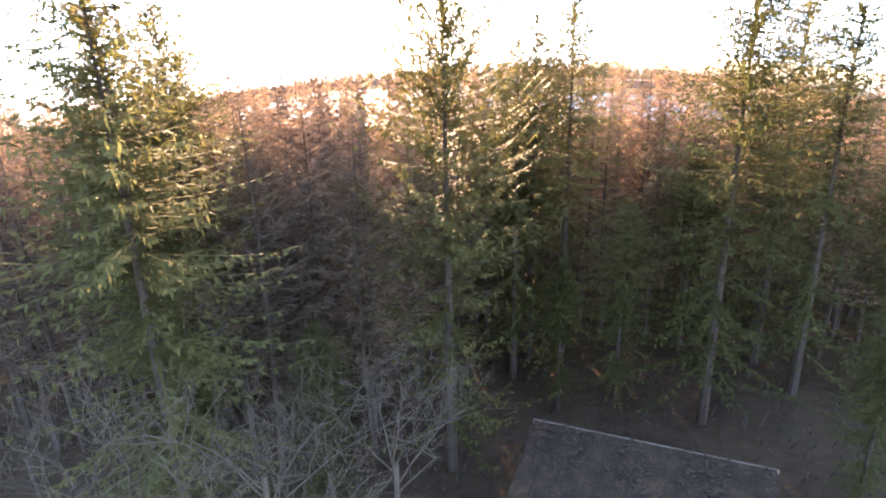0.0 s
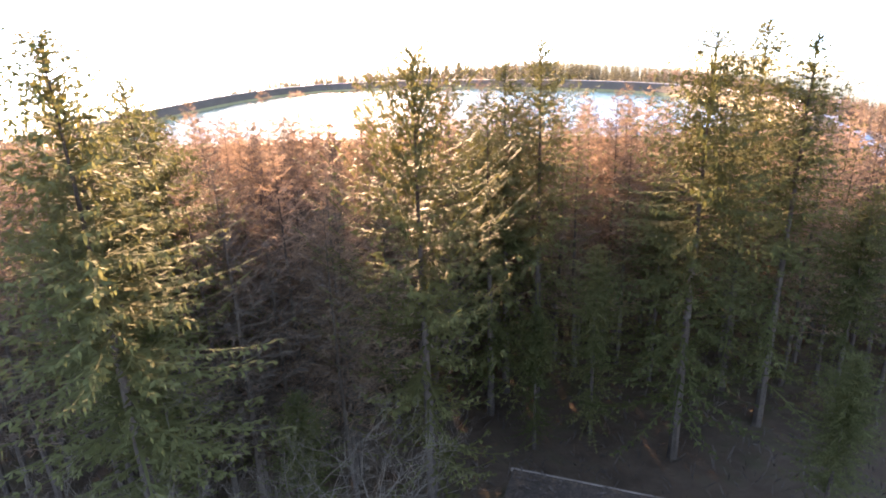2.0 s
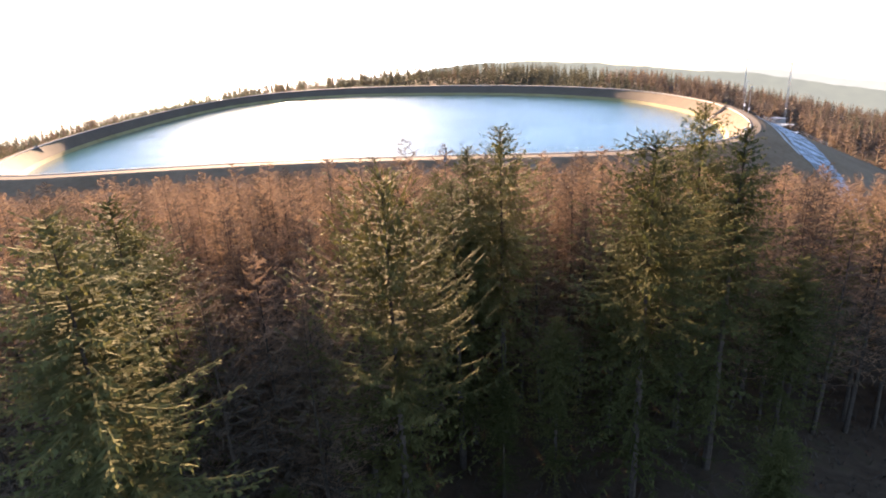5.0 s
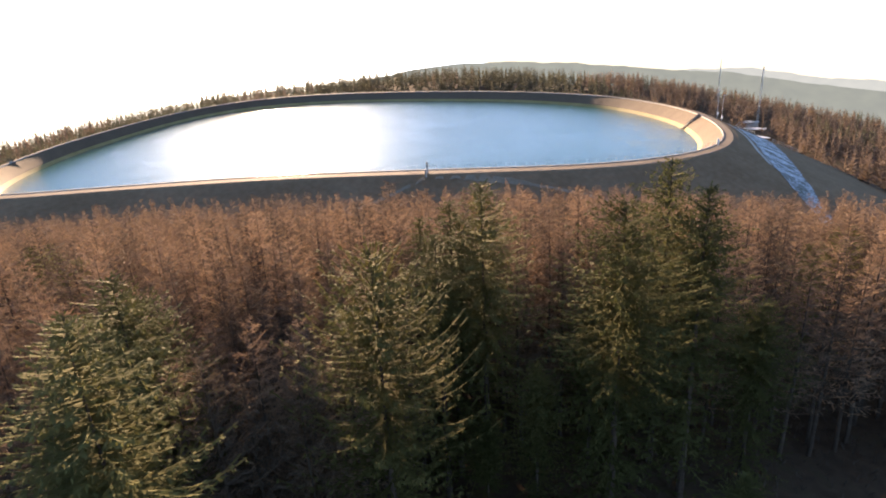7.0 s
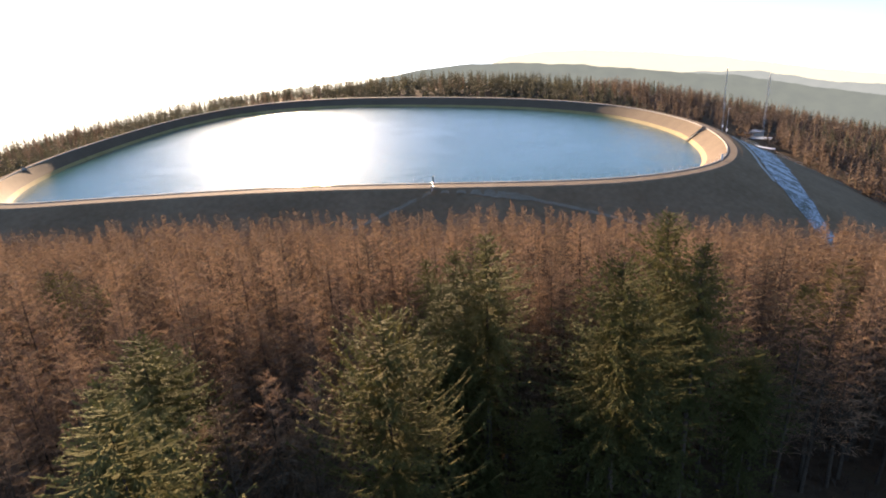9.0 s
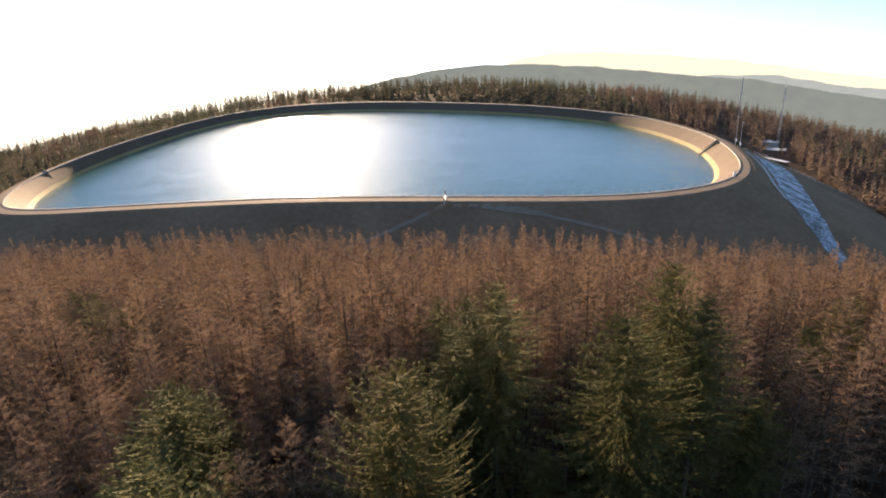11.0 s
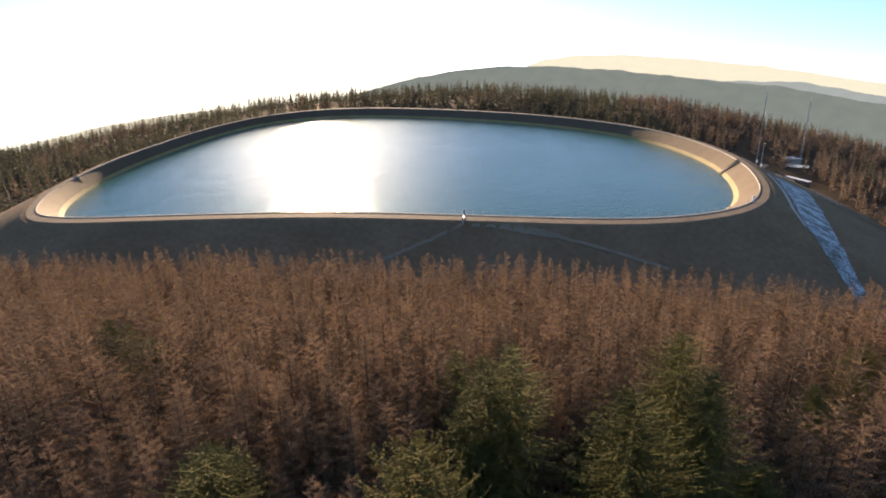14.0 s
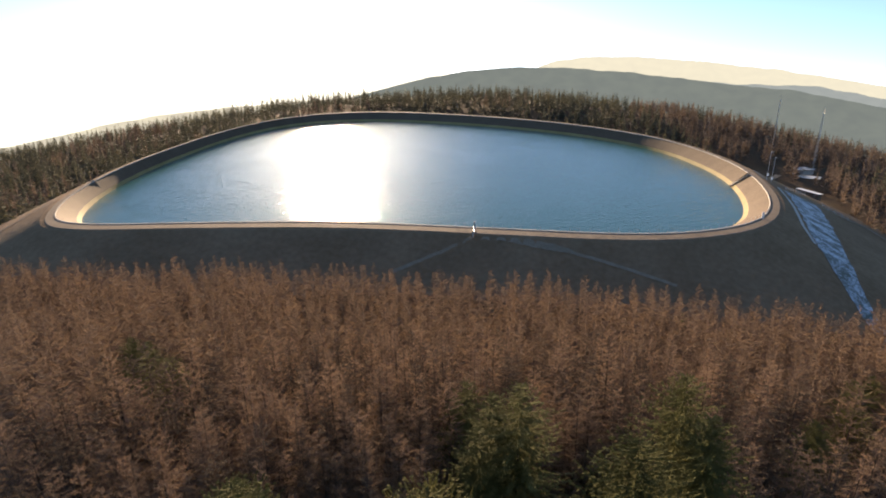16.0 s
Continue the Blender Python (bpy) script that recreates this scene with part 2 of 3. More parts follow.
# water
def make_water():
    m = bpy.data.materials.new("water")
    m.use_nodes = True
    t = m.node_tree
    b = t.nodes["Principled BSDF"]
    b.inputs["Base Color"].default_value = (0.035, 0.11, 0.105, 1)
    b.inputs["Roughness"].default_value = 0.04
    b.inputs["IOR"].default_value = 1.33
    geo = t.nodes.new("ShaderNodeNewGeometry")
    n1, n2 = t.nodes.new("ShaderNodeTexNoise"), t.nodes.new("ShaderNodeTexNoise")
    n1.inputs["Scale"].default_value, n1.inputs["Detail"].default_value = 0.62, 6
    n2.inputs["Scale"].default_value, n2.inputs["Detail"].default_value = 1.7, 5
    bp, bp2 = t.nodes.new("ShaderNodeBump"), t.nodes.new("ShaderNodeBump")
    bp.inputs["Strength"].default_value, bp.inputs["Distance"].default_value = 0.8, 0.21
    bp2.inputs["Strength"].default_value, bp2.inputs["Distance"].default_value = 0.9, 0.095
    for n, q in ((n1, bp), (n2, bp2)):
        t.links.new(geo.outputs["Position"], n.inputs["Vector"])
        t.links.new(n.outputs["Fac"], q.inputs["Height"])
    # patches of wind roughen the ripples unevenly
    wind, rng_ = t.nodes.new("ShaderNodeTexNoise"), t.nodes.new("ShaderNodeMapRange")
    wind.inputs["Scale"].default_value, wind.inputs["Detail"].default_value = 0.09, 5
    for k, v in (("From Min", 0.3), ("From Max", 0.7), ("To Min", 0.62), ("To Max", 1.0)):
        rng_.inputs[k].default_value = v
    t.links.new(geo.outputs["Position"], wind.inputs["Vector"])
    t.links.new(wind.outputs["Fac"], rng_.inputs["Value"])
    for q in (bp, bp2):
        t.links.new(rng_.outputs["Result"], q.inputs["Strength"])
    t.links.new(bp.outputs[0], bp2.inputs["Normal"])
    t.links.new(bp2.outputs[0], b.inputs["Normal"])
    return m


M_WATER = make_water()
wl = ring(15.9, WATER_Z)
water = mesh_object("water", [tuple(v) for v in wl], [tuple(range(N_RIM))], M_WATER)
tagged(water, "blue-grey rippled water filling the round storage reservoir", "water", kind="structure")


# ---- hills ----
# backdrop hills glow by flat emission; the haze is put into their colours
def hazed_hill_glow(name, low, high):
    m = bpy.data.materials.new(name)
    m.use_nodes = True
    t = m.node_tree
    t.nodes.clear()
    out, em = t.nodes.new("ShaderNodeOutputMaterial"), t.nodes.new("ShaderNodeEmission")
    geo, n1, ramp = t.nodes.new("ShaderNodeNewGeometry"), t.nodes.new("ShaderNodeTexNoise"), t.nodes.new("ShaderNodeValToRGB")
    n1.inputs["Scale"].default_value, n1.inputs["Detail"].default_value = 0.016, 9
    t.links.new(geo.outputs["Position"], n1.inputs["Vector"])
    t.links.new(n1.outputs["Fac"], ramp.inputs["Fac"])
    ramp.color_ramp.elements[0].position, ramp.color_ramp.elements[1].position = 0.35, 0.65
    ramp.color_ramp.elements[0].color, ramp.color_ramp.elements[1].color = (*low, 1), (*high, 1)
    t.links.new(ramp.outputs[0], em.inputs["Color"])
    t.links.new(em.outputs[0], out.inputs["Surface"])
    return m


def ridge(name, crest, dist, mat, label):
    """A long hill at a distance; crest: bearing and height angle, seen from above the clearing."""
    az, el = [c[0] for c in crest], [c[1] for c in crest]
    verts, faces = [], []
    cols = 140
    for i in range(cols):
        a = az[0] + (az[-1] - az[0]) * i / (cols - 1)
        e = float(np.interp(a, az, el))
        h = 45 + dist * math.tan(radians(e)) + 0.0018 * dist * noise.noise((a * 0.7, dist, 0)) + 0.0007 * dist * noise.noise((a * 3, dist, 1))
        for k, (fd, fz) in enumerate(((1.0, h), (0.97, h - 0.012 * dist), (0.9, h - 0.045 * dist), (0.8, h - 0.1 * dist), (0.75, h - 0.16 * dist))):
            verts.append((dist * fd * math.sin(radians(a)), dist * fd * math.cos(radians(a)), fz))
    for i in range(cols - 1):
        for k in range(4):
            faces.append((i * 5 + k, i * 5 + k + 1, (i + 1) * 5 + k + 1, (i + 1) * 5 + k))
    ob = mesh_object(name, verts, faces, mat, smooth=True)
    return tagged(ob, label, "hill", kind="structure")


# haze as emitted colour: paler with distance, and on the left, toward the sun
H_NEAR = hazed_hill_glow("hill_near", (0.035, 0.042, 0.041), (0.039, 0.0465, 0.044))
H_MID = hazed_hill_glow("hill_mid", (0.062, 0.072, 0.073), (0.068, 0.078, 0.078))
H_LEFT = hazed_hill_glow("hill_left", (0.125, 0.122, 0.1), (0.15, 0.145, 0.115))
H_LAST = hazed_hill_glow("hill_last", (0.3, 0.3, 0.26), (0.33, 0.325, 0.275))
H_FAR = hazed_hill_glow("hill_far", (0.15, 0.148, 0.12), (0.158, 0.155, 0.124))
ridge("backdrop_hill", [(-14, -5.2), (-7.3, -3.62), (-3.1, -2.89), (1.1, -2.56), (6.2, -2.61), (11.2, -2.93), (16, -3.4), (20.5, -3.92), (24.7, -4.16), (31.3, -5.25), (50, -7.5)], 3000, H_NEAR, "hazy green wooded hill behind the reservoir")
ridge("backdrop_hill", [(10, -4.2), (15, -3.42), (20.5, -3.83), (26.6, -3.83), (31.1, -4.63), (50, -6)], 3700, H_MID, "pale blue-grey wooded ridge with haze in its colour")
ridge("backdrop_hill", [(3, -2.8), (5.5, -1.95), (8.6, -1.65), (12.5, -1.66), (18, -2.03), (24.5, -2.71), (30.9, -3.68), (55, -6)], 4500, H_FAR, "pale distant mountain range with haze in its colour")
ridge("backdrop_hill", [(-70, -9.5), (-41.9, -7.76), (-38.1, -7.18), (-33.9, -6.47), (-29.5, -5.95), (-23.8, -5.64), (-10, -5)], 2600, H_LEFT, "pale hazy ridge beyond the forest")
ridge("backdrop_hill", [(-70, -7), (-41.4, -5.17), (-35.6, -4.77), (-29.3, -4.8), (-10, -3.5), (0, -2.8)], 4300, H_LAST, "bright distant ridge almost lost in its haze colour")


# ---- trees ----
def larch(rng, height, reach, branches=74, twigs=14, fine=1.15, name="larch"):
    """A bare larch: straight trunk, level branches with upturned ends and fine twigs."""
    tree = new(name)
    s = Soup()
    bend = Vector((rng.uniform(-0.3, 0.3), rng.uniform(-0.3, 0.3), 0))
    axis = lambda u: Vector((0, 0, height * u)) + bend * math.sin(u * 2.5)
    s.tube([axis(u) for u in (-0.04, 0.15, 0.4, 0.7, 0.9, 1.0)], [0.17, 0.14, 0.1, 0.05, 0.02, 0.006], 6)
    s.object("trunk", M_BARK, tree)
    c = Soup()
    up = Vector((0, 0, 1))
    for i in range(branches):
        u = 0.22 + 0.77 * ((i + rng.random()) / branches) ** 0.9
        length = min(2.6, reach * 1.12 * (1.03 - u) ** 0.8) * rng.uniform(0.6, 1.15)
        a = i * 2.4 + rng.uniform(-0.4, 0.4)
        out = Vector((math.cos(a), math.sin(a), 0))
        side = Vector((-out.y, out.x, 0))
        p = axis(u)
        droop = rng.uniform(-0.1, 0.25)
        pts = [p + out * (length * k / 3) + up * (length * (droop * (k / 3) + 0.35 * (k / 3) ** 2)) for k in range(4)]
        for k in range(3):
            c.blade(pts[k], pts[k + 1], (side + up).normalized(), 0.03 - 0.006 * k, 0.024 - 0.006 * k)
        for k in range(twigs):
            w = 0.12 + 0.88 * (k + rng.random()) / twigs
            j = min(2, int(w * 3))
            q = pts[j].lerp(pts[j + 1], min(1, w * 3 - j))
            tl = rng.uniform(0.35, 0.9) * (0.22 + 0.45 * length * (1 - 0.45 * w))
            d = (side * rng.uniform(-1, 1) + out * rng.uniform(0.1, 0.8) + up * rng.uniform(-0.35, 0.75)).normalized()
            n = Vector((rng.uniform(-1, 1), rng.uniform(-1, 1), rng.uniform(-1, 1))).normalized()
            c.leaf(q, q + d * tl, n.cross(d).normalized(), rng.uniform(0.018, 0.036) * fine * (1.5 if u < 0.78 else 0.9))
    c.object("crown", M_LARCH, tree)
    return tree


def bare_tree(rng, height, name="bare_tree"):
    """A leafless broadleaf tree: forking limbs down to fine twigs."""
    tree = new(name)
    limbs, twig = Soup(), Soup()

    def grow(p, d, length, r, depth):
        pts, q, dd = [p], p, d
        for k in range(3):
            dd = (dd + Vector((rng.uniform(-0.25, 0.25), rng.uniform(-0.25, 0.25), rng.uniform(-0.08, 0.15)))).normalized()
            q = q + dd * (length / 3)
            pts.append(q)
        if r > 0.012:
            limbs.tube(pts, [r, r * 0.85, r * 0.7, r * 0.55], 5 if r > 0.04 else 3)
        else:
            n = Vector((rng.uniform(-1, 1), rng.uniform(-1, 1), 0.3)).normalized()
            for k in range(3):
                twig.blade(pts[k], pts[k + 1], n.cross(dd).normalized(), r * 1.2, r)
        if depth == 0:
            return
        for k in range(3 if depth > 1 else 4):
            at = pts[-1] if k < 2 else pts[rng.choice((1, 2))]
            e = (dd * rng.uniform(0.5, 0.9) + Vector((rng.uniform(-1, 1), rng.uniform(-1, 1), rng.uniform(-0.25, 0.7)))).normalized()
            grow(at, e, length * rng.uniform(0.55, 0.8), r * 0.56, depth - 1)

    trunk = Soup()
    trunk.tube([Vector((0, 0, -0.5)), Vector((0.05, 0, height * 0.2)), Vector((0.1, 0.1, height * 0.42))], [0.16, 0.13, 0.1], 7)
    trunk.object("trunk", M_BRANCH, tree)
    for k in range(5):
        a = k * 1.26 + rng.uniform(-0.3, 0.3)
        grow(Vector((0.08, 0.08, height * (0.3 + 0.025 * k))), Vector((math.cos(a) * 0.75, math.sin(a) * 0.75, 0.85)).normalized(), height * 0.23, 0.042, 5)
    base = len(limbs.v)
    limbs.v += twig.v
    limbs.f += [tuple(base + i for i in f) for f in twig.f]
    limbs.object("crown", M_BRANCH, tree)
    return tree


def spruce(rng, height, reach, widest, full=1.0, upturn=0.28, name="spruce", low=0.14, needles=None):
    """A conifer: whorls of branches with flat sprays of needles, ragged in outline."""
    tree = new(name)
    s = Soup()
    s.tube([Vector((0, 0, height * u)) for u in (-0.04, 0.1, 0.4, 0.7, 0.9, 1.0)], [0.3, 0.26, 0.18, 0.09, 0.035, 0.01], 7)
    s.object("trunk", M_BARK, tree)
    c = Soup()
    up = Vector((0, 0, 1))
    z = height * low
    while z < height * 0.99:
        u = z / height
        base = min(widest, reach * (1 - u) ** 0.62) * (0.8 + 0.35 * rng.random())
        for k in range(8 if u < 0.5 else 11):
            if rng.random() > full:
                continue
            a = rng.uniform(0, 6.283)
            length = max(0.25, base * rng.uniform(0.5, 1.2))
            out = Vector((math.cos(a), math.sin(a), 0))
            side = Vector((-out.y, out.x, 0))
            p = Vector((0, 0, z + rng.uniform(-0.2, 0.2)))
            lift = 0.75 * u - 0.3
            steps = max(2, int(length / 0.5))
            at = lambda w: p + out * (length * w) + up * (length * (lift * w - 0.35 * w * w + upturn * w ** 3))
            for q in range(steps):
                w0, w1 = q / steps, (q + 1) / steps
                A, B = at(w0), at(w1)
                c.blade(A, B, side, 0.06 * (1.15 - w0), 0.06 * (1.15 - w1))
                if w1 < 0.12:
                    continue
                sp = (0.22 + 0.5 * (1 - w1)) * min(1.0, 0.25 + length * 0.35)
                for sg in (-1, 1):
                    d = side * sg * rng.uniform(0.5, 0.85) + out * rng.uniform(0.5, 0.9) + up * rng.uniform(-0.4, 0.1)
                    tip = B + d * sp * rng.uniform(0.7, 1.3)
                    nrm = Vector((rng.uniform(-0.6, 0.6), rng.uniform(-0.6, 0.6), 1))
                    sd = nrm.cross(d).normalized()
                    c.leaf(B, tip, sd, rng.uniform(0.042, 0.066))
                    mid = B.lerp(tip, 0.45)
                    for e in (-1, 1) if w1 > 0.35 else (sg,):
                        d2 = (d.normalized() + sd * e * rng.uniform(0.5, 0.9) - up * rng.uniform(0, 0.5)).normalized()
                        c.leaf(mid, mid + d2 * sp * rng.uniform(0.3, 0.6), nrm.cross(d2).normalized(), 0.04)
                c.leaf(B, B + out * 0.08 - up * rng.uniform(0.1, 0.4) * min(1, length * 0.5), side, 0.04)
            c.leaf(at(0.9), at(1.0) + out * 0.2 + up * 0.1, side, 0.06)
        z += rng.uniform(0.3, 0.48) * (1.8 if u < 0.42 else 1.0 if u < 0.65 else 0.6)
    c.object("crown", needles or M_NEEDLE, tree)
    return tree


def plant(source, x, y, height, base_height, rng, lean=0.0, z=None):
    s = height / base_height
    m = Matrix.LocRotScale((x, y, land(x, y) if z is None else z), Euler((rng.uniform(-lean, lean), rng.uniform(-lean, lean), rng.uniform(0, 6.283))), None)
    ob = copy_thing(source, m)
    ob.scale = (s, s, s)
    return ob


rng = random.Random(5)
SPRUCES = [spruce(random.Random(20 + i), 23, r, w, f, t, needles=M_NEEDLE_PALE if i == 3 else M_NEEDLE) for i, (r, w, f, t) in enumerate(((8.2, 4.2, 0.92, 0.3), (9.6, 4.8, 0.97, 0.34), (6.6, 3.3, 0.92, 0.28), (9.0, 4.4, 0.88, 0.6)))]
LARCHES = [larch(random.Random(40 + i), 16, r) for i, r in enumerate((3.6, 4.0, 3.4, 3.8, 4.3))]
NEAR_LARCHES = [larch(random.Random(90 + i), 16, r, 92, 22, 0.66) for i, r in enumerate((3.8, 4.3, 3.5, 4.1))]
for ob in SPRUCES:
    tagged(ob, "tall dark green spruce with drooping branches, tips lit by the sun", "spruce", "spruces in the forest")
tagged(SPRUCES[3], "pale yellow-green spruce with upturned branch tips lit by the sun", "spruce", "spruces in the forest")
for ob in LARCHES + NEAR_LARCHES:
    tagged(ob, "bare reddish-brown larch with fine twigs, among the forest", "larch", "larches in the forest")

# x, y, height of the tip, which form
TALL = [(9.5, 28.9, 22.8, 1), (14.7, 36.3, 23.3, 0), (15.6, 32.4, 22.5, 2), (1.9, 35.2, 22.6, 0), (-0.2, 35.7, 21.4, 2), (-4.0, 23.6, 22.5, 3),
        (-13.1, 15.2, 23.3, 0), (-16.6, 23.9, 21.6, 0), (-15.8, 19, 22, 2), (-17.6, 26.5, 19.6, 1), (-2.6, 42, 18.5, 2), (14.5, 22.5, 9.5, 0), (5, 31, 11.5, 0), (10, 37, 13.5, 1), (20.5, 33.5, 14, 1), (1.5, 29.5, 8.5, 2), (-9, 19.5, 9, 0), (31, 46, 13, 0),
        (42.3, 59.2, 9.7, 0), (37.7, 51, 11, 3), (-46, 58, 12.6, 0), (-42, 55.5, 13.6, 2), (-38.5, 54, 12.4, 1), (-3.4, 41, 14.6, 1), (46, 62, 9, 2), (-1.2, 33, 20, 2), (34, 95.5, 0.5, 2), (62, 97, -3, 2), (73, 96, -3.5, 2)]
taken = []
used_s, used_l, used_n = set(), set(), set()


def put_tree(sources, used, i, x, y, height, base_height, r):
    src = sources[i % len(sources)]
    if i % len(sources) not in used:
        used.add(i % len(sources))
        s = height / base_height
        src.matrix_basis = Matrix.LocRotScale((x, y, land(x, y)), Euler((0, 0, r.uniform(0, 6.28))), Vector((s, s, s)))
        return src
    return plant(src, x, y, height, base_height, r)


for x, y, tip, i in TALL:
    put_tree(SPRUCES, used_s, i, x, y, tip - land(x, y), 23, rng)
    taken.append((x, y, 3.0))

# the larch wood between the clearing and the dam
sites = []
for j in range(39):
    for i in range(127):
        x, y = -180 + i * 2.9 + (j % 2) * 1.45 + rng.uniform(-1.2, 1.2), 22 + j * 2.62 + rng.uniform(-1.1, 1.1)
        if abs(x - 5) > y * 0.95 + 18 or any((x - a) ** 2 + (y - b) ** 2 < r * r for a, b, r in taken):
            continue
        if y > 98 + 0.14 * max(0, -x) + 3 * noise.noise((x * 0.1, 0, 3)) or rim_distance(x, y) < 24:
            continue
        if (y < 37 and x > -3) or (y < 29 and x > -6):
            continue
        sites.append((math.hypot(x, y), x, y))
sites.sort()
for x, y, h in ((-12.5, 22, 20), (-11, 25.5, 19.5), (-8.6, 26, 18.5), (-9.5, 30, 19), (-21, 30, 20), (12.5, 42, 19), (11, 45, 18), (-14, 33, 20.3), (-11.5, 35.5, 20.6), (-8.8, 36.5, 20), (-16.5, 36, 20.4),
                (-6.3, 38, 20.3), (-4.4, 40.5, 20.6), (-13, 39, 20.8), (-19, 34, 20.2), (-17.5, 40.5, 21.2), (-15.2, 42, 21), (-10.5, 41, 21.3), (-7.6, 43, 21), (-2.2, 44, 21.2), (-5.4, 46.5, 21.4), (-21.5, 38, 21), (-24, 35, 20.6), (7, 40, 20.2), (5.4, 41.5, 19.6), (8.6, 43.5, 20.4)):
    put_tree(NEAR_LARCHES, used_n, len(taken), x, y, h, 16, rng)
    taken.append((x, y, 1.0))
far_larch = Soup()
for n, (dist, x, y) in enumerate(sites):
    h = float(np.interp(y, [26, 48, 60, 76, 98], [18.6, 19.0, 17.6, 15.4, 14.6])) + rng.uniform(-1.5, 0.9)
    if n < 110:
        put_tree(NEAR_LARCHES, used_n, n, x, y, h, 16, rng)
        continue
    if n < 290:
        put_tree(LARCHES, used_l, n, x, y, h, 16, rng)
        continue
    z = land(x, y)
    r = h * 0.2
    far_larch.blade(Vector((x, y, z)), Vector((x, y, z + h)), Vector((1, 0, 0)), 0.1, 0.01)
    for k in range(112):
        u = 0.22 + 0.78 * (k + rng.random()) / 112
        a = rng.uniform(0, 6.283)
        L = r * 1.15 * (1.05 - u) ** 0.8 * rng.uniform(0.6, 1.1)
        p = Vector((x, y, z + h * u))
        q = p + Vector((math.cos(a) * L, math.sin(a) * L, L * rng.uniform(0.05, 0.6)))
        n_ = Vector((rng.uniform(-1, 1), rng.uniform(-1, 1), rng.uniform(-1, 1))).normalized()
        sd = n_.cross(q - p).normalized()
        far_larch.leaf(p, q, sd, 0.075 if u < 0.8 else 0.05)
        far_larch.leaf(p.lerp(q, 0.4), q + Vector((rng.uniform(-0.3, 0.3), rng.uniform(-0.3, 0.3), rng.uniform(0, 0.35))) * L, sd, 0.066 if u < 0.8 else 0.045)
ob = far_larch.object("larch_wood", M_LARCH_FAR)
tagged(ob, "reddish-brown bare larch wood below the dam", "larch wood", kind="stuff")

# conifer belts behind the reservoir
def far_tree(soup, x, y, z, h, r, levels, rise, width):
    """A distant tree: a stem with tapering sprays; rise: how far the sprays point up (bare wood) or down (conifer)."""
    soup.leaf(Vector((x, y, z)), Vector((x, y, z + h * 1.03)), Vector((1, 0, 0)), 0.22)
    for k in range(levels):
        u = 0.12 + 0.86 * (k + rng.random()) / levels
        w = r * (1.05 - u) ** 0.8 * rng.uniform(0.7, 1.2)
        aa = k * 2.4 + rng.uniform(-0.5, 0.5)
        o = Vector((math.cos(aa), math.sin(aa), 0))
        p = Vector((x, y, z + h * u))
        side = (Vector((-o.y, o.x, 0)) + Vector((0, 0, rng.uniform(-0.8, 0.8)))).normalized()
        soup.leaf(p, p + o * w + Vector((0, 0, rise * w)), side, width * (0.35 + 0.3 * w))


belt, brown = Soup(), Soup()
for n in range(13000):
    a = radians(rng.uniform(-64, 54))
    d = 120 + 700 * rng.random() ** 0.8
    x, y = d * math.sin(a), d * math.cos(a)
    dr = rim_distance(x, y)
    edge = 22 if x < 50 else 42
    if 240 < y < 340 and 0.49 < x / y < 0.548 and math.hypot(x - 150, y - 298) > 13:
        continue
    if dr < edge or (y < 172 and abs(x) < 172) or (x > 60 and y < 330 and x < 54 + 0.365 * y and not (math.hypot(x - 150, y - 298) < 13 and rng.random() < 0.8)):
        continue
    if dr > 260 and rng.random() > 0.7:
        continue
    mix = noise.noise((x * 0.012, y * 0.012, 7)) + (0.6 if x > 120 else -0.2) - (0.5 if y > 480 else 0)
    z = land(x, y)
    if mix + rng.uniform(-0.25, 0.25) > 0.1:
        h = rng.uniform(9, 14)
        far_tree(brown, x, y, z, h, h * 0.27, 30, 0.5, 0.5)
    else:
        h = rng.uniform(9, 15)
        far_tree(belt, x, y, z, h, h * 0.25, 26, -0.35, 0.8)
ob = belt.object("conifer_belt", M_NEEDLE_HAZED)
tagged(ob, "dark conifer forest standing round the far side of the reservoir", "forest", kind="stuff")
ob = brown.object("far_larch_wood", M_WOOD_FAR)
tagged(ob, "sunlit brown larch wood on the slope beyond the dam", "forest", kind="stuff")

# bare broadleaf trees by the clearing
for k, (x, y, h) in enumerate(((-9.5, 14.5, 15.5), (-6.8, 11.8, 12.5), (-12, 11, 14), (-5.5, 17.5, 12), (29, 99, 11), (51, 96, 10))):
    ob = bare_tree(random.Random(70 + k), h)
    ob.location = (x, y, land(x, y))
    tagged(ob, "leafless broadleaf tree with pale forking branches among the wood", "bare tree", "bare broadleaf trees")


# ---- things on and round the dam ----
M_SNOW = material("old_snow", [(0.07, 0.075, 0.05), (0.12, 0.125, 0.1), (0.42, 0.46, 0.5), (0.68, 0.72, 0.76)], 0.33, 0.7, 0.4, 6)
M_PATH = material("path_gravel", [(0.2, 0.155, 0.105), (0.26, 0.205, 0.145), (0.32, 0.26, 0.19)], 0.4, 0.9, 0.2, 8, gloss=0.05)
M_STEEL = material("galvanised_steel", [(0.3, 0.3, 0.3), (0.42, 0.42, 0.41), (0.5, 0.5, 0.48)], 2.0, 0.45, 0, 6, metal=0.6)
M_RED = material("red_paint", [(0.4, 0.06, 0.04), (0.5, 0.08, 0.05)], 2.0, 0.5, 0, 6)
M_WHITE = material("white_paint", [(0.72, 0.72, 0.7), (0.8, 0.8, 0.78)], 1.0, 0.4, 0, 6)
M_DARK = material("dark_glass", [(0.02, 0.02, 0.025), (0.03, 0.03, 0.035)], 1.0, 0.15, 0, 6)
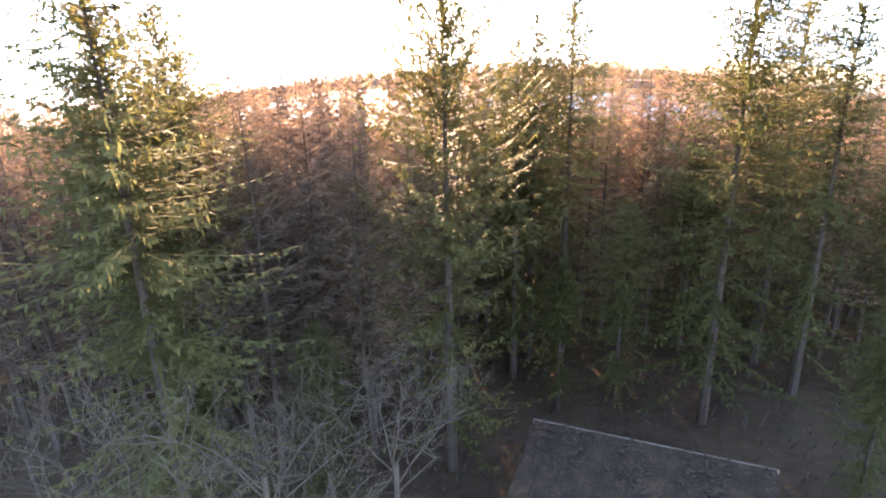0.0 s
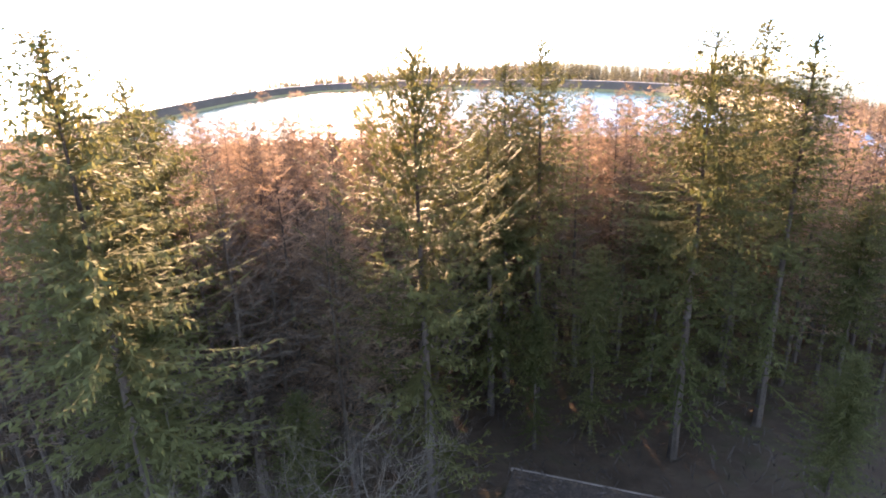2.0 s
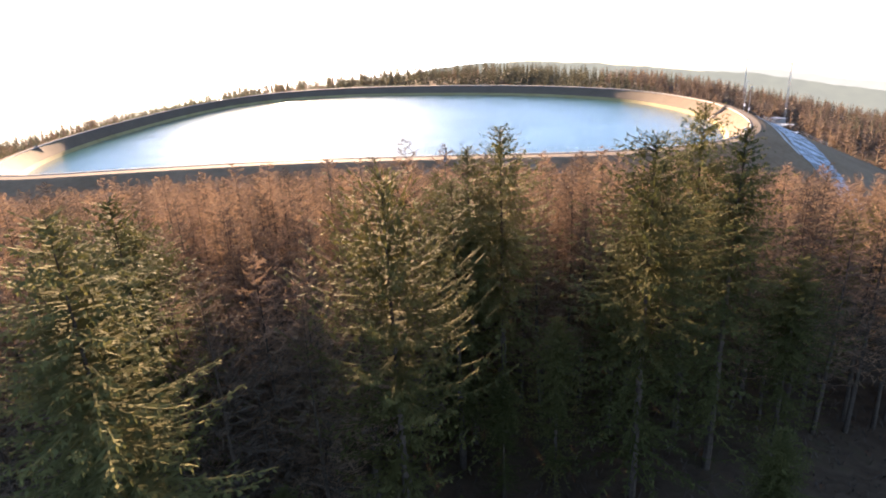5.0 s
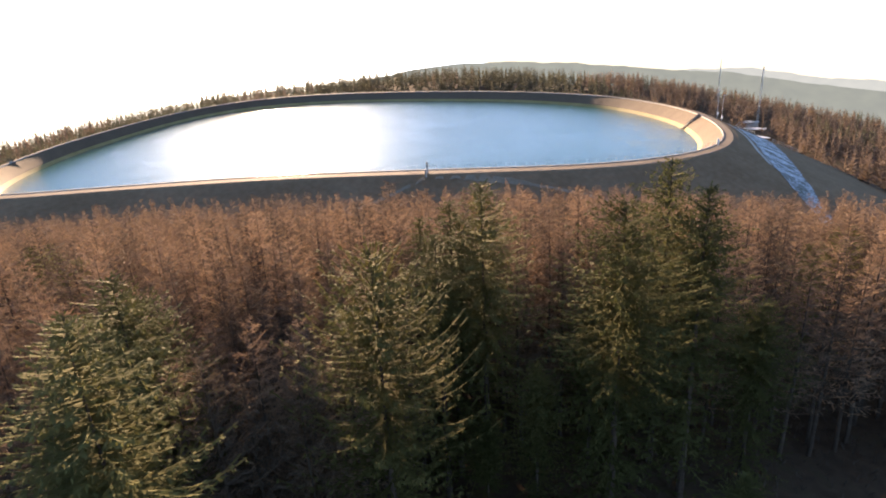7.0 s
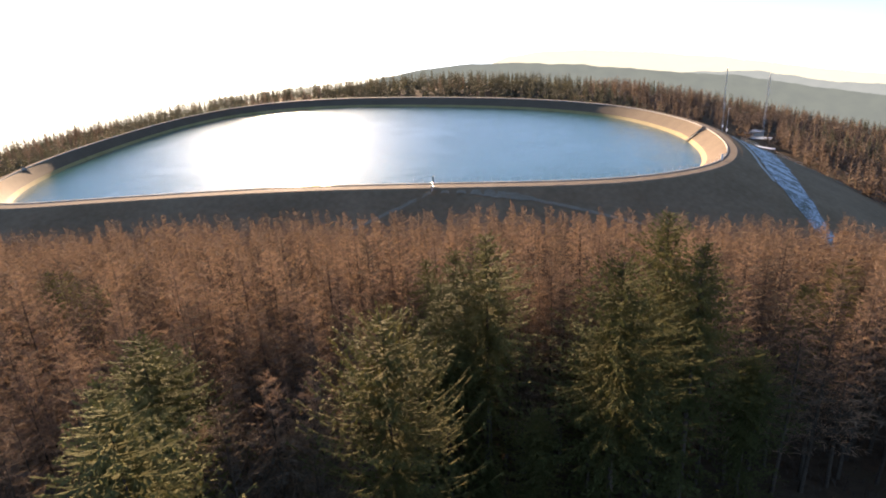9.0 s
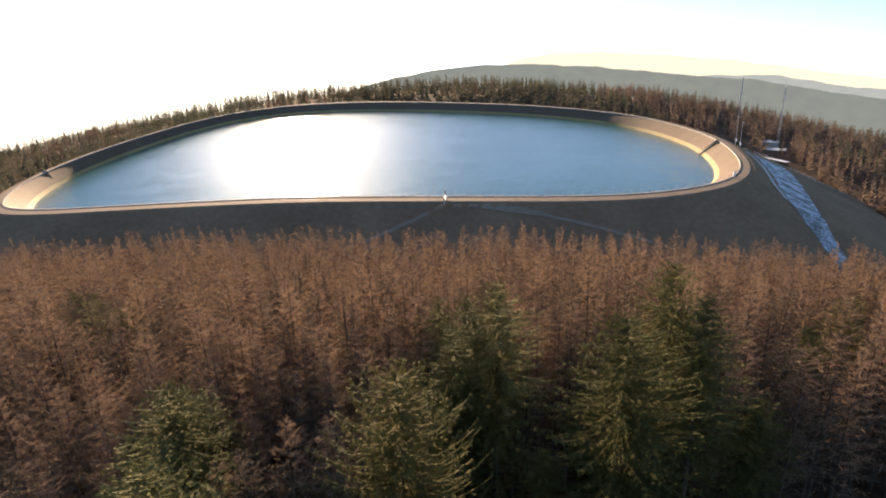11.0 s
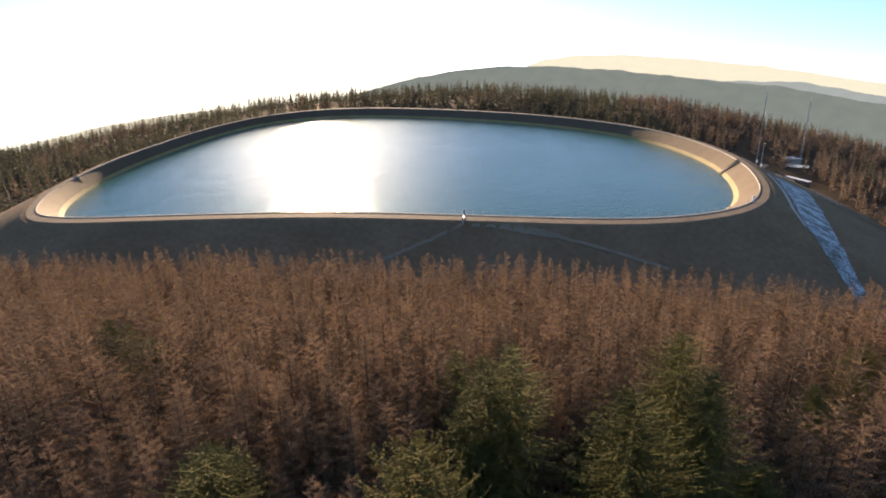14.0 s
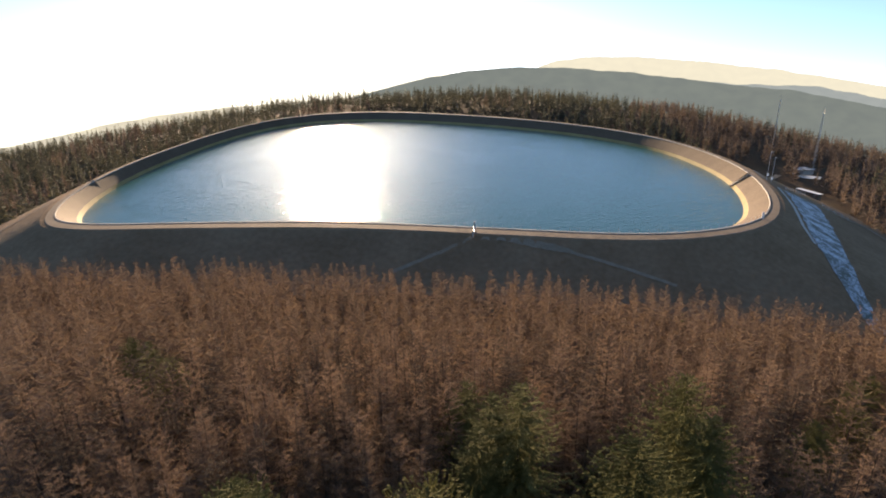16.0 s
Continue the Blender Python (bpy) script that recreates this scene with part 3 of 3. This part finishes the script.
M_ROOF = material("shed_roofing", [(0.028, 0.024, 0.015), (0.05, 0.036, 0.026), (0.1, 0.066, 0.038)], 1.3, 0.9, 0.6, 7, gloss=0.05)
M_BOARD = material("weathered_boards", [(0.1, 0.075, 0.05), (0.16, 0.12, 0.085), (0.2, 0.16, 0.12)], 1.0, 0.85, 0.4, 8)


def surface(x, y):
    d = rim_distance(x, y)
    if d < 0:
        return 0.12
    return max(natural(x, y), float(np.interp(d, [0, 1.2, 12, 26, 40, 52], [0, -0.25, -5.2, -11.4, -17.6, -23])))


def strip(name, left, right, mat, label, category, lift=0.12, across=5, along=8):
    """A surface laid on the slope between two edges."""
    def sample(line, u):
        k = u * (len(line) - 1)
        i = min(int(k), len(line) - 2)
        return Vector(line[i]).lerp(Vector(line[i + 1]), k - i)
    n = along * max(len(left), len(right))
    verts, faces = [], []
    for i in range(n + 1):
        a, b = sample(left, i / n), sample(right, i / n)
        for k in range(across + 1):
            p = a.lerp(b, k / across)
            if 0 < i < n and k in (0, across):
                p += Vector((noise.noise((p.x * 0.4, p.y * 0.4, 2)), noise.noise((p.x * 0.4, p.y * 0.4, 5)))) * 0.12 * (b - a).length
            verts.append((p.x, p.y, surface(p.x, p.y) + lift))
    w = across + 1
    for i in range(n):
        for k in range(across):
            faces.append((i * w + k, i * w + k + 1, (i + 1) * w + k + 1, (i + 1) * w + k))
    return tagged(mesh_object(name, verts, faces, mat, smooth=True), label, category, kind="structure")


def lane(name, line, width, mat, label, category="path", lift=0.14):
    left, right = [], []
    for i, p in enumerate(line):
        d = (Vector(line[min(i + 1, len(line) - 1)]) - Vector(line[max(i - 1, 0)])).normalized()
        n = Vector((-d.y, d.x)) * width / 2
        left.append(Vector(p) + n)
        right.append(Vector(p) - n)
    return strip(name, left, right, mat, label, category, lift, 2)


strip("snow_patch", [(99, 203), (93, 180), (87, 159), (84.8, 139), (84.2, 127), (84.4, 110)], [(110, 201), (102.5, 179), (95.6, 158), (90.4, 139), (88, 127), (87.6, 110)], M_SNOW,
      "strip of old patchy blue-white snow lying beside the access track", "snow", across=8)
lane("track", [(97, 203), (94.5, 192), (91.3, 179), (86.4, 162), (85.2, 152)], 1.0, M_KERB, "pale concrete edge of the track below the dam")
lane("track", [(97, 203), (104, 203.5), (112, 204), (120, 201), (129, 204), (131, 193), (140, 180)], 3.0, M_PATH, "gravel access track leaving the dam's end", "road")
lane("track", [(96, 212), (99, 226), (106, 250), (120, 280), (150, 318)], 3.0, M_PATH, "gravel access track leading to the mast", "road", 0.2)
lane("path", [(-6.0, 139.4), (-12.2, 135.5), (-18.4, 132.1), (-25, 128.5)], 1.1, M_PATH, "narrow pale footpath climbing the dam's grassy slope")
lane("path", [(-5.2, 139.4), (2, 138.6), (8, 137.2), (17.4, 134.4), (25.3, 131.3), (33.3, 128), (42, 124.5)], 1.0, M_PATH, "worn gravel path slanting down the dam's grassy slope")
strip("path_berm", [(0, 139.3), (8, 138.6), (15, 136.5), (19, 134.6)], [(1, 138.4), (8, 136.2), (15, 134.2), (20, 133.2)], M_PATH, "pale bare-earth berm where the paths join", "path", 0.18)
lane("path", [(-143, 170), (-147.5, 163), (-150.5, 155), (-154, 147), (-160, 136)], 2.4, M_PATH, "grey track running down from the dam's corner", "road", 0.2)


def box(bm, size, at, bevel=0.0):
    r = bmesh.ops.create_cube(bm, size=1.0, matrix=Matrix.Translation(at) @ Matrix.Diagonal((*size, 1)))
    if bevel:
        edges = list({e for v in r["verts"] for e in v.link_edges})
        bmesh.ops.bevel(bm, geom=edges, offset=bevel, segments=2, affect="EDGES")


def rod(bm, a, b, r, sides=6):
    a, b = Vector(a), Vector(b)
    m = Matrix.Translation((a + b) / 2) @ (b - a).to_track_quat("Z", "Y").to_matrix().to_4x4()
    bmesh.ops.create_cone(bm, cap_ends=True, segments=sides, radius1=r, radius2=r, depth=(b - a).length, matrix=m)


def lattice_mast(name, x, y, z, height, width, label):
    mast = new(name)
    mast.location = (x, y, z)
    foot = bmesh.new()
    box(foot, (width * 2.4, width * 2.4, 0.8), (0, 0, 0.2), 0.08)
    part("footing", foot, M_KERB, mast, "grey concrete footing")
    for k in range(3):
        a = k * 2.094
        bm = bmesh.new()
        rod(bm, (math.cos(a) * width, math.sin(a) * width, 0), (math.cos(a) * width * 0.6, math.sin(a) * width * 0.6, height), 0.09)
        part("leg", bm, M_STEEL, mast)
    steps = int(height / 2.2)
    bm = bmesh.new()
    for i in range(steps):
        for k in range(3):
            a, b = k * 2.094, (k + 1) * 2.094
            w0, w1 = width * (1 - 0.4 * i / steps), width * (1 - 0.4 * (i + 1) / steps)
            rod(bm, (math.cos(a) * w0, math.sin(a) * w0, height * i / steps), (math.cos(b) * w1, math.sin(b) * w1, height * (i + 1) / steps), 0.045, 4)
    part("bracing", bm, M_STEEL, mast)
    bm = bmesh.new()
    rod(bm, (0, 0, height - 0.5), (0, 0, height + 3), 0.06)
    part("antenna_rod", bm, M_STEEL, mast)
    return tagged(mast, label, "mast")


lattice_mast("radio_mast", 184, 352, natural(184, 352) - 0.3, 34.5, 0.7, "tall slender grey lattice radio mast standing in the wood")
lattice_mast("radio_mast", 196, 434, natural(196, 434) - 0.3, 32, 0.4, "thin distant lattice mast rising above the trees")


def pole(name, x, y, z, height, label):
    ob = new(name)
    ob.location = (x, y, z)
    bm = bmesh.new()
    rod(bm, (0, 0, -0.4), (0, 0, height), 0.09, 8)
    part("shaft", bm, M_STEEL, ob)
    bm = bmesh.new()
    box(bm, (0.5, 0.4, 0.9), (0, -0.28, 1.4), 0.04)
    part("switch_box", bm, M_WHITE, ob, "small white switch box")
    bm = bmesh.new()
    box(bm, (0.9, 0.25, 0.2), (0.2, -0.2, height - 0.1), 0.03)
    part("lamp_head", bm, M_STEEL, ob)
    return tagged(ob, label, "pole", "poles at the dam's end")


pole("pole", 96.0, 210.5, 0.1, 9.5, "slim grey steel pole with a white box on the crest")
pole("pole", 98.0, 211.2, surface(98, 211.2), 9.0, "slim grey steel pole with a white box on the crest")


def long_shed(x, y, turn):
    z = surface(x, y)
    shed = new("flat_shed")
    shed.matrix_world = pose(x, y, z, 0, 0, turn)
    bm = bmesh.new()
    box(bm, (11.4, 1.9, 2.7), (0, 0, 1.05))
    part("wall", bm, M_BOARD, shed)
    bm = bmesh.new()
    box(bm, (12.0, 2.3, 0.22), (0, 0, 2.52), 0.04)
    part("roof", bm, M_WHITE, shed, "bright white flat roof catching the sun")
    for k in range(3):
        bm = bmesh.new()
        box(bm, (1.1, 0.06, 0.9), (-3.2 + 3.2 * k, -0.96, 1.5))
        win = part("window", bm, M_DARK, shed, "dark window pane")
        for e in (-1, 1):
            bm = bmesh.new()
            box(bm, (1.26, 0.09, 0.08), (-3.2 + 3.2 * k, -0.97, 1.5 + 0.49 * e))
            part("frame_rail", bm, M_WHITE, win)
            bm = bmesh.new()
            box(bm, (0.08, 0.09, 0.9), (-3.2 + 3.2 * k + 0.59 * e, -0.97, 1.5))
            part("frame_stile", bm, M_WHITE, win)
    return tagged(shed, "long low shed with a bright white flat roof beside the track", "shed")


long_shed(137, 260, -68)


def guard_rail(x0, y0, x1, y1, n, label):
    rail = new("guard_rail")
    rail.location = (x0, y0, surface(x0, y0))
    o = Vector(rail.location)
    prev = None
    for k in range(n + 1):
        x, y = x0 + (x1 - x0) * k / n, y0 + (y1 - y0) * k / n
        p = Vector((x, y, surface(x, y))) - o
        bm = bmesh.new()
        rod(bm, p - Vector((0, 0, 0.3)), p + Vector((0, 0, 1.2)), 0.06)
        part("post", bm, M_STEEL, rail)
        if prev is not None:
            for h in (0.6, 1.15):
                bm = bmesh.new()
                rod(bm, prev + Vector((0, 0, h)), p + Vector((0, 0, h)), 0.05)
                part("rail", bm, M_STEEL, rail)
        prev = p
    return tagged(rail, label, "railing")


guard_rail(114, 205.5, 120, 199.5, 4, "white steel railing beside the access track")
guard_rail(101, 206, 116, 222, 8, "pale steel railing along the track to the shed")


def snow_roof(x, y):
    hut = new("low_hut")
    hut.matrix_world = pose(x, y, natural(x, y), 0, 0, 25)
    bm = bmesh.new()
    box(bm, (8, 6, 3), (0, 0, 1.2))
    part("wall", bm, M_KERB, hut)
    bm = bmesh.new()
    box(bm, (9, 7, 0.3), (0, 0, 2.8), 0.06)
    part("roof", bm, M_SNOW, hut, "flat roof covered with old snow")
    return tagged(hut, "low flat hut with snow on its roof at the mast", "hut")


snow_roof(170, 334)
strip("snow_patch", [(160, 325), (166, 322), (172, 318)], [(158, 318), (163, 314), (168, 312)], M_SNOW, "patch of old snow near the mast", "snow", 0.2)


# stairs down the inner slope
def water_stairs(x, y, ux, uy, run):
    st = new("slope_stairs")
    st.location = (x, y, 0.35)
    for sgn in (-1, 1):
        bm = bmesh.new()
        m = Vector((-uy, ux, 0)) * 0.7 * sgn
        rod(bm, Vector((0, 0, 0.35)) + m, Vector((ux * run, uy * run, -4.7)) + m, 0.2, 4)
        part("side_wall", bm, M_BOARD, st)
    for k in range(22):
        bm = bmesh.new()
        f = k / 22
        rod(bm, Vector((ux * run * f, uy * run * f, 0.1 - 4.7 * f)) + Vector((-uy, ux, 0)) * 0.8, Vector((ux * run * f, uy * run * f, 0.1 - 4.7 * f)) - Vector((-uy, ux, 0)) * 0.8, 0.14, 4)
        part("step", bm, M_KERB, st)
    return tagged(st, "dark stone stairs running down the lined inner slope", "stairs")


water_stairs(92.4, 216.5, -1.0, 0.03, 6.2)
water_stairs(-144.6, 191.5, 1.0, -0.15, 3.6)


# fence on the near crest
def fence_panel(name="fence"):
    f = new(name)
    for k in range(2):
        bm = bmesh.new()
        rod(bm, (k * 2.5, 0, 0), (k * 2.5, 0, 1.15), 0.045)
        part("post", bm, M_STEEL, f)
    for h in (0.55, 1.05):
        bm = bmesh.new()
        rod(bm, (0, 0, h), (2.5, 0, h), 0.02, 4)
        part("wire", bm, M_STEEL, f)
    return tagged(f, "low post and wire fence along the water side of the crest", "fence", "fence on the crest")


inner = ring(4.6, 0.33)
near = [p for p in inner if p.y < 165 and -12 < p.x < 84]
near.sort(key=lambda p: p.x)
marks, run = [], 0.0
for a, b in zip(near, near[1:]):
    seg = (b - a).length
    while run < seg:
        marks.append((a.lerp(b, run / seg), math.degrees(math.atan2(b.y - a.y, b.x - a.x))))
        run += 5.0
    run -= seg
panel = fence_panel()
for k, (p, ang) in enumerate(marks):
    m = pose(p.x, p.y, p.z - 0.1, 0, 0, ang)
    if k == 0:
        panel.matrix_basis = m
    else:
        copy_thing(panel, m)


def crest_gate(x, y):
    g = new("crest_gate")
    g.location = (x, y, 0.1)
    for k, (px, py, h) in enumerate(((0, -1.6, 1.8), (0.2, 3.4, 2.6))):
        bm = bmesh.new()
        box(bm, (0.45, 0.45, h), (px, py, h / 2), 0.04)
        part("post", bm, M_KERB, g)
    bm = bmesh.new()
    for h in (0.4, 0.8, 1.2):
        rod(bm, (0, -1.6, h), (0.2, 3.4, h + 0.1), 0.06)
    part("bars", bm, M_STEEL, g)
    return tagged(g, "pale gate posts with steel bars across the crest track", "gate")


crest_gate(-5.6, 139.6)


def marker(x, y):
    m = new("marker_post")
    m.location = (x, y, 0.05)
    bm = bmesh.new()
    box(bm, (0.5, 0.4, 1.6), (0, 0, 0.8), 0.06)
    part("column", bm, M_WHITE, m)
    bm = bmesh.new()
    box(bm, (0.6, 0.5, 0.2), (0, 0, 1.68), 0.04)
    part("cap", bm, M_STEEL, m)
    return tagged(m, "short white concrete marker post at the crest's edge", "post")


marker(74, 159.6)


# shed below the drone's start
def wooden_shed():
    shed = new("wooden_shed")
    shed.matrix_world = pose(4.4, 19.2, -1.0, 0, 0, -14)
    bm = bmesh.new()
    box(bm, (9.6, 5.2, 3.0), (0, 0, 1.3))
    part("wall", bm, M_BOARD, shed)
    for k in range(12):
        bm = bmesh.new()
        box(bm, (0.86, 6.2, 0.06), (-4.75 + 0.863 * k, 0, 2.98 + 0.01 * (k % 2)), 0.01)
        bmesh.ops.rotate(bm, verts=bm.verts, cent=(0, 0, 2.9), matrix=Matrix.Rotation(radians(5), 3, "X"))
        part("roof_sheet", bm, M_ROOF, shed)
    bm = bmesh.new()
    box(bm, (10.6, 0.12, 0.2), (0, 3.12, 3.2), 0.02)
    box(bm, (10.6, 0.12, 0.2), (0, -3.12, 2.66), 0.02)
    part("eaves_board", bm, M_BOARD, shed)
    return tagged(shed, "low shed with a dark mossy felt roof in the clearing", "shed")


wooden_shed()


# low scrub and fallen twigs under the trees
scrub = Soup()
for k in range(9000):
    x, y = rng.uniform(-45, 45), rng.uniform(4, 60)
    if abs(x) > y * 0.9 + 12 or (-1.5 < x < 10.2 and 14 < y < 24):
        continue
    z = land(x, y)
    tall = 0.25 + 1.1 * max(0.0, noise.noise((x * 0.2, y * 0.2, 4))) + 0.3 * rng.random()
    p = Vector((x, y, z - 0.1))
    q = p + Vector((rng.uniform(-0.6, 0.6), rng.uniform(-0.6, 0.6), tall))
    d = Vector((rng.uniform(-1, 1), rng.uniform(-1, 1), 0.2)).normalized()
    scrub.leaf(p, q, d, 0.03 + 0.05 * rng.random())
    scrub.leaf(p.lerp(q, 0.3), q + d * 0.5, Vector((-d.y, d.x, 0.3)), 0.04)
ob = scrub.object("undergrowth", M_BARK)
tagged(ob, "brown dead undergrowth and twigs on the forest floor", "undergrowth", kind="stuff")

# leaf litter and moss on the shed's roof
litter = Soup()
for k in range(420):
    u, v = rng.uniform(-5.0, 5.2), rng.uniform(0.2, 3.0) if rng.random() < 0.75 else rng.uniform(-3, 3)
    if noise.noise((u * 0.6, v * 0.25, 9)) < -0.05:
        continue
    p = pose(4.4, 19.2, -1.0, 0, 0, -14) @ Vector((u, v, 3.06 + 0.0875 * v))
    a = rng.uniform(0, 6.283)
    d = Vector((math.cos(a), math.sin(a), 0.25))
    litter.leaf(p, p + d * rng.uniform(0.1, 0.4), Vector((-d.y, d.x, 0.1)), 0.08)
ob = litter.object("leaf_litter", M_BARK)
tagged(ob, "fallen brown leaves and twigs lying on the shed's roof", "leaf litter", kind="stuff")
